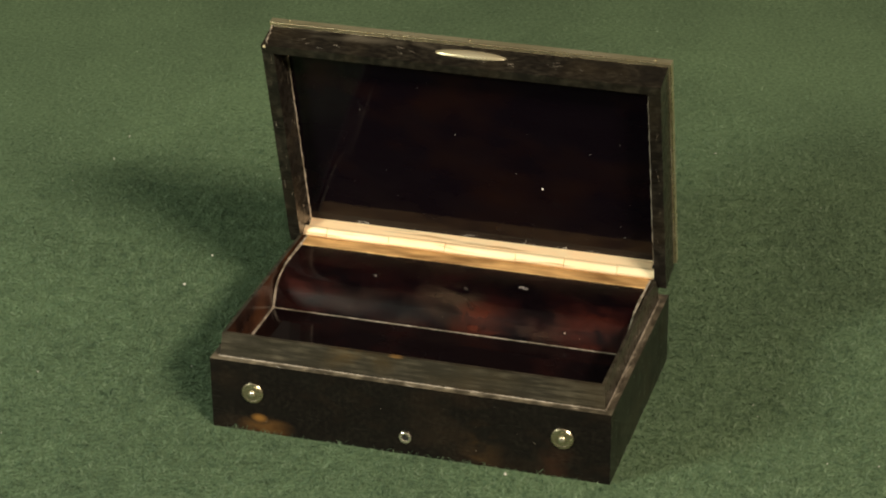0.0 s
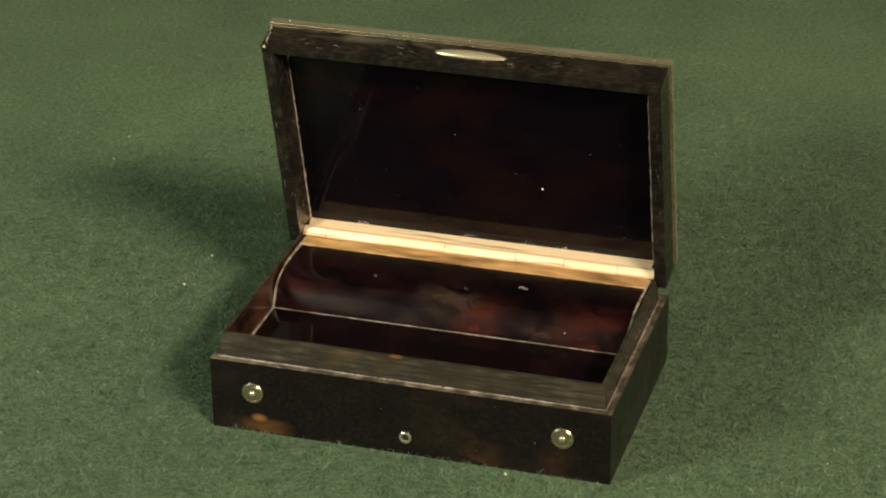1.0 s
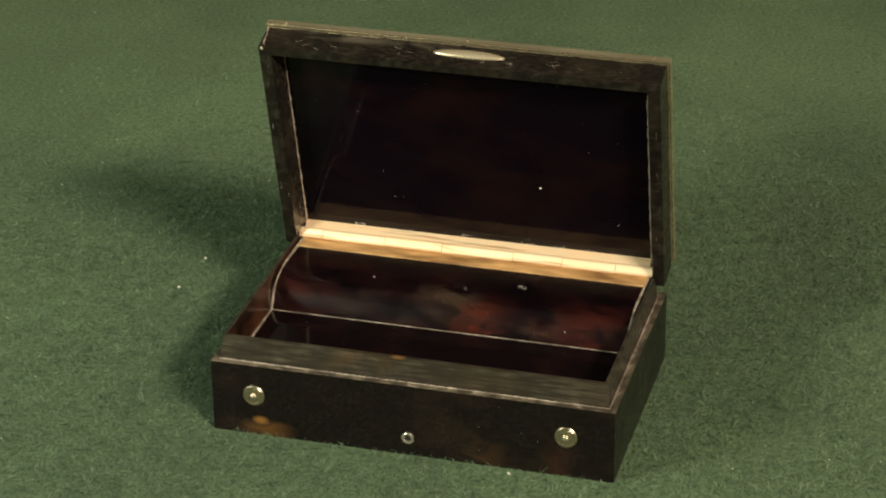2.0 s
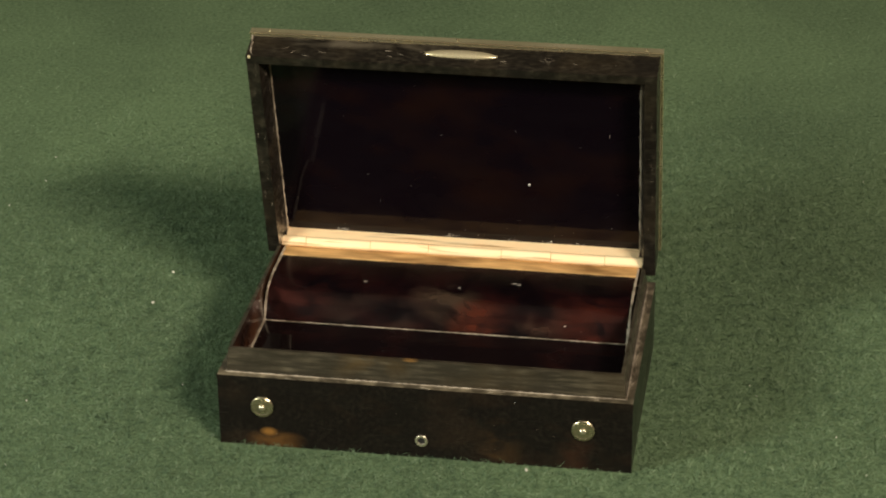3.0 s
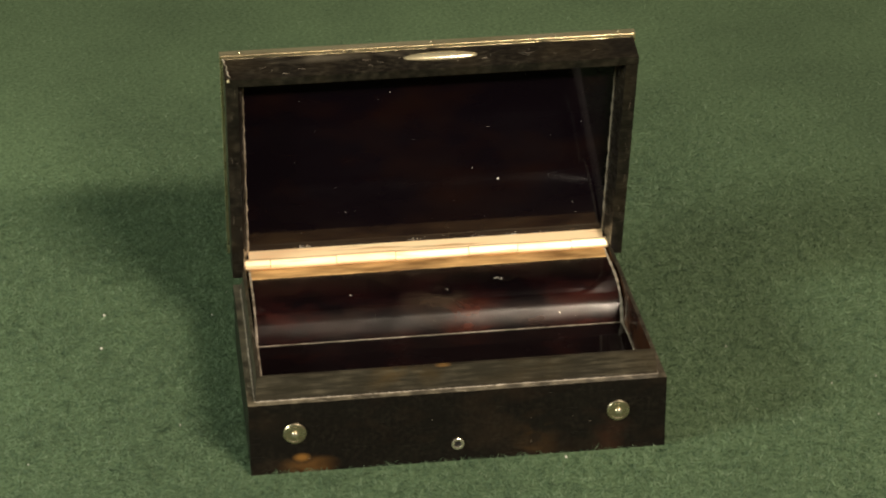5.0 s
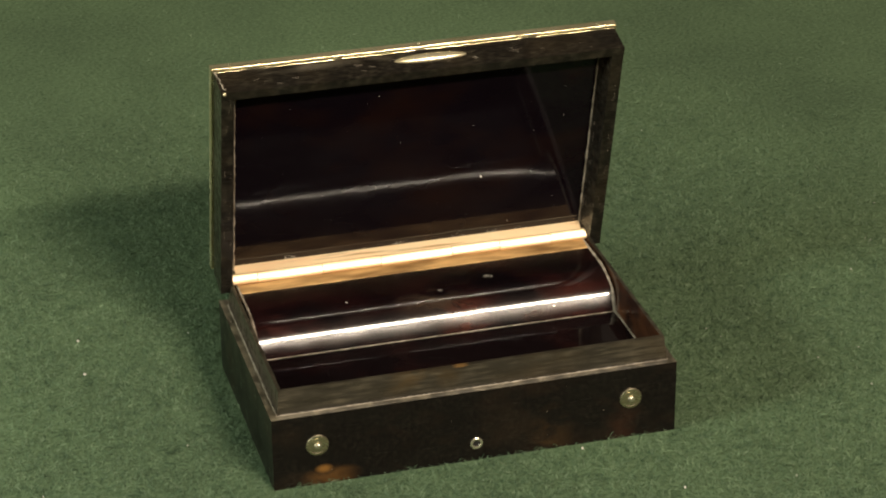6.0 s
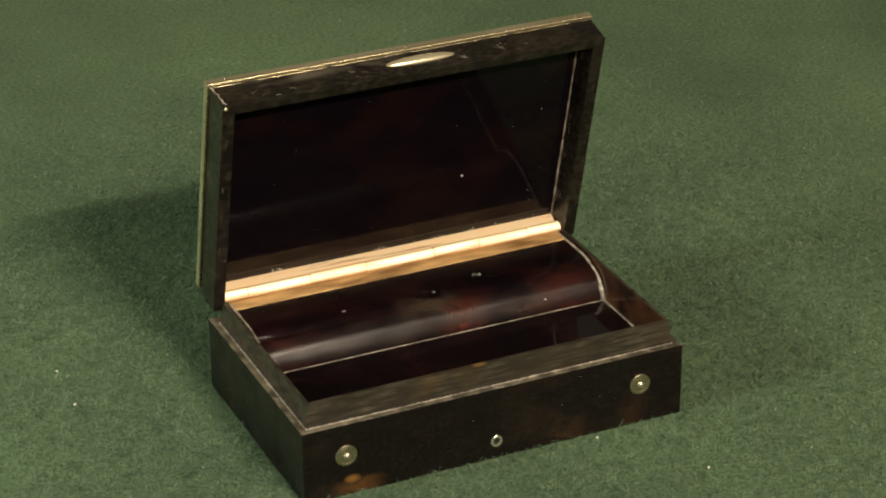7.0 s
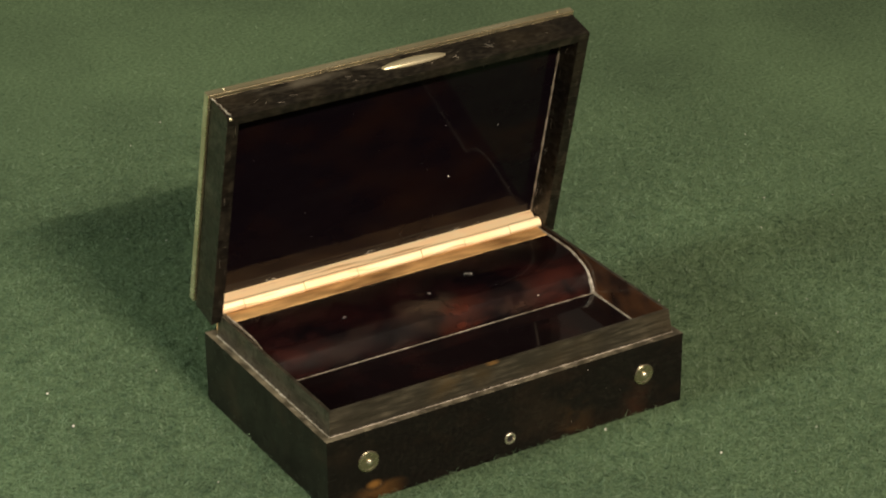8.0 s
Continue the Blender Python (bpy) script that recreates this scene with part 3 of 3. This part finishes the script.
def make_lid(box, rnd):
    """Leaning lid: x along the hinge, y through its thickness (N0 free edge, NB outside), z up the lid (S0 hinge, S1 front)."""
    def prism(outline, a, b, axis):
        bm = bmesh.new()
        ends = []
        for d in (a, b):
            ends.append([bm.verts.new((p, q, d) if axis == "z" else (d, p, q)) for p, q in outline])
        for i in range(len(outline)):
            j = (i + 1) % len(outline)
            bm.faces.new((ends[0][i], ends[0][j], ends[1][j], ends[1][i]))
        bm.faces.new(ends[0])
        bm.faces.new(ends[1])
        return bevelled(bm, 0.42, 2, 1)
    front = [(N0, S1 - 0.3), (NW, S1 - 0.1), (NW, S1 - 3.9), (NP, S1 - 3.6), (N0, S1 - 2.3)]
    lid = part("lid", prism(front, -45.25, 45.25, "x"), [SHELL_WALL, WORN], box, "opened tortoiseshell lid with a brass edge", at=LID_AT, smooth="edges")
    for e in (-1, 1):
        wall = [(e * 45.2, N0), (e * 45.3, NW), (e * 41.3, NW), (e * 41.3, NP), (e * 42.5, N0)]
        part("side_wall", prism(wall, S0, S1 - 2.35, "z"), [SHELL_WALL, WORN], lid, smooth="edges")
    part("back_wall", bevelled(leaf(-41.3, 41.3, NP - 0.6, NW, S0 + 0.2, S0 + 1.9), 0.1), SHELL_OUT, lid)
    bm = bmesh.new()
    add_box(bm, -44.4, 44.4, NP + 0.1, NB - 0.4, S0 + 2.0, S1 - 0.8)
    part("lid_panel", bm, SHELL_LID, lid, "polished near-black tortoiseshell panel")
    low, high = S0 + 0.9, S1 + 0.35
    bm = frame_ring([(-45.85, 45.85, low, high, 0), (-45.85, 45.85, low, high, 1.75), (-43.5, 43.5, low + 2, high - 2.3, 1.75), (-43.5, 43.5, low + 2, high - 2.3, 0)])
    for v in bm.verts:
        v.co = (v.co.x, NB - 1.75 + v.co.z, v.co.y)
    part("edging", bevelled(bm, 0.60, 5), GOLD_EDGE, lid, "thin worn brass edging", smooth="edges")
    # the dark groove between the edging and the walls
    bm = frame_ring([(-44.7, 44.7, low + 0.8, high - 1.5, 0), (-44.7, 44.7, low + 0.8, high - 1.5, 0.34), (-43.5, 43.5, low + 2, high - 2.3, 0.34), (-43.5, 43.5, low + 2, high - 2.3, 0)])
    for v in bm.verts:
        v.co = (v.co.x, NW + 0.003 + v.co.z, v.co.y)
    part("groove", bm, SHELL_OUT, lid)
    # polished strands added as front highlights: under the edging, a finer one on the wall
    part("edge_glint_strand", tube([(-45.6 + 91.2 * k / 60, NB - 1.62, high - 0.16 + rnd.uniform(-0.02, 0.02)) for k in range(61)], 0.24, 10, 0.1, rnd), EDGE_GLINT, lid, "thin polished brass strand added for the edge highlight", smooth=True)
    part("edge_glint_strand", tube([(-44.8 + 89.6 * k / 60, NW - 0.16, S1 - 0.20 + rnd.uniform(-0.03, 0.03)) for k in range(61)], 0.15, 8, 0.25, rnd), EDGE_GLINT, lid, "thin polished brass strand added for the edge highlight", smooth=True)
    # the same added highlight strands along both sides
    for e in (-1, 1):
        part("edge_glint_strand", tube([(e * 45.68, NB - 1.6, low + 0.3 + (high - low - 0.6) * k / 40) for k in range(41)], 0.2, 8, 0.15, rnd), EDGE_GLINT, lid, "thin polished brass strand added for the edge highlight", smooth=True)
    # thumb piece: a long lens
    bm = bmesh.new()
    n, rows = 24, []
    for grow, lift in ((1.0, 0.0), (1.0, 0.12), (0.9, 0.40), (0.7, 0.66), (0.4, 0.80), (0.15, 0.84)):
        top = [(-8.1 * grow * cos(pi * k / n), 1.5 * grow * sin(pi * k / n) ** 0.9) for k in range(n + 1)]
        low = [(8.1 * grow * cos(pi * k / n), -1.2 * grow * sin(pi * k / n) ** 0.9) for k in range(1, n)]
        rows.append([bm.verts.new((2.0 + x, 61.3 + y, S1 - 0.3 + lift)) for x, y in top + low])
    for a, b in zip(rows, rows[1:]):
        for k in range(2 * n):
            bm.faces.new((a[k], a[(k + 1) % (2 * n)], b[(k + 1) % (2 * n)], b[k]))
    bm.faces.new(rows[0])
    bm.faces.new(rows[-1])
    part("thumb_piece", bm, THUMB, lid, "polished brass thumb piece", smooth=True)
    # a bright speck put here for the highlight on the chipped corner
    bm = bmesh.new()
    bmesh.ops.create_icosphere(bm, subdivisions=2, radius=0.42, matrix=Matrix.Translation((-44.5, N0 + 0.1, S1 - 0.6)))
    part("pin_and_glint", bm, THUMB, lid, smooth=True)
    for x in (-41.5, 0.5, 42.0):
        bm = bmesh.new()
        bmesh.ops.create_icosphere(bm, subdivisions=2, radius=0.34, matrix=Matrix.Translation((x, NB - 0.7, S1 + 0.33)))
        part("pin_and_glint", bm, SILVER, lid, smooth=True)
    for e in (-1, 1):
        pts = [(e * 41.35 + rnd.uniform(-0.06, 0.06), NP, S0 + 2.4 + (S1 - S0 - 6.4) * k / 40) for k in range(41)]
        part("seam", tube(pts, 0.26, 6, 0.45, rnd), SEAM, lid, "pale glue seam", smooth=True)
    strokes = []
    for _ in range(34):
        strokes.append(((rnd.gauss(-12, 20) if rnd.random() < 0.7 else rnd.uniform(-43, 43), rnd.uniform(57.8, 64.2), S1 - 0.19), (rnd.uniform(0.4, 1), rnd.uniform(-0.7, 0.7), 0), rnd.uniform(0.5, 2.2)))
    strokes = [q for q in strokes if abs(q[0][0]) < 42]
    for _ in range(20):
        strokes.append(((rnd.choice((-1, 1)) * rnd.uniform(43.0, 44.6), N0 + 0.01, rnd.uniform(10, 60)), (rnd.uniform(-0.25, 0.25), 0, 1), rnd.uniform(0.5, 2.5)))
    for _ in range(40):
        e, u = rnd.choice((-1, -1, -1, 1)), rnd.uniform(0.5, 1)
        strokes.append(((e * (42.47 - 1.2 * u), N0 + 4.9 * u, 9.5 + 48 * rnd.random() ** 1.6), (0, rnd.uniform(-0.2, 0.2), 1), rnd.uniform(0.6, 3.5)))
    part("scratches", scuffs(strokes, rnd, 0.032), SEAM, lid, "short pale scratches in the shell", kind="stuff")
    pts = [(-45.2 + 0.5 * rnd.random() * (k % 2) + 0.12 * k, NW - 0.1 - 0.95 * k, S1 - 0.17 + 0.1 * (k % 2)) for k in range(8)]
    part("chip", tube(pts, 0.16, 5, 0.4, rnd), SEAM, lid, "pale jagged chip in the shell")
    bm = leaf(-41.25, 41.25, NP - 2.0, NP + 0.1, 9.2, 9.9)
    for v in bm.verts:
        # the leaf falls a little from the panel to the knuckles
        if v.co.y > NP - 1:
            v.co.z += 0.75
    part("hinge_leaf", bevelled(bm, 0.12), GOLD, lid, "brass upper hinge leaf", smooth="edges")
    bm = bmesh.new()
    specks = [(16.1, 41.7 * 0.97 - 53.4 * 0.242 + 0.3, 0.30)]
    for _ in range(60):
        specks.append((rnd.uniform(-39, 39), S0 + 3.4 + 49 * rnd.random() ** 2.6, rnd.uniform(0.03, 0.09)))
    for x0 in (-29, -28, -3, 12, 20, 27):
        for _ in range(9):
            specks.append((x0 + rnd.gauss(0, 0.9), S0 + 3.5 + abs(rnd.gauss(0, 0.45)), rnd.uniform(0.04, 0.14)))
    for x, s, r in specks:
        bmesh.ops.create_icosphere(bm, subdivisions=1, radius=r, matrix=Matrix.Translation((x, NP + 0.1, s)))
    part("dust", bm, DUST, lid, "tiny pale specks of dust", kind="stuff")
    return lid


snuff_box = make_snuff_box()

TURN = [(0.0, 0.0), (1.0, 0.02), (1.5, 0.17), (1.7, 0.42), (2.8, 6.15), (3.0, 7.75), (3.5, 11.4), (4.0, 15.8), (4.5, 20.2), (4.7, 21.8),
        (5.8, 30.75), (6.0, 32.45), (6.5, 36.9), (7.0, 41.5), (7.5, 45.35), (8.0, 47.84)]


def motions():
    walk(turntable, [(t, pose(0, 0, -0.03, 0, 0, a)) for t, a in TURN])
    walk(snuff_box, [(t, pose(0, 0, 0, 0, 0, a) @ BOX_AT) for t, a in TURN])


motions()
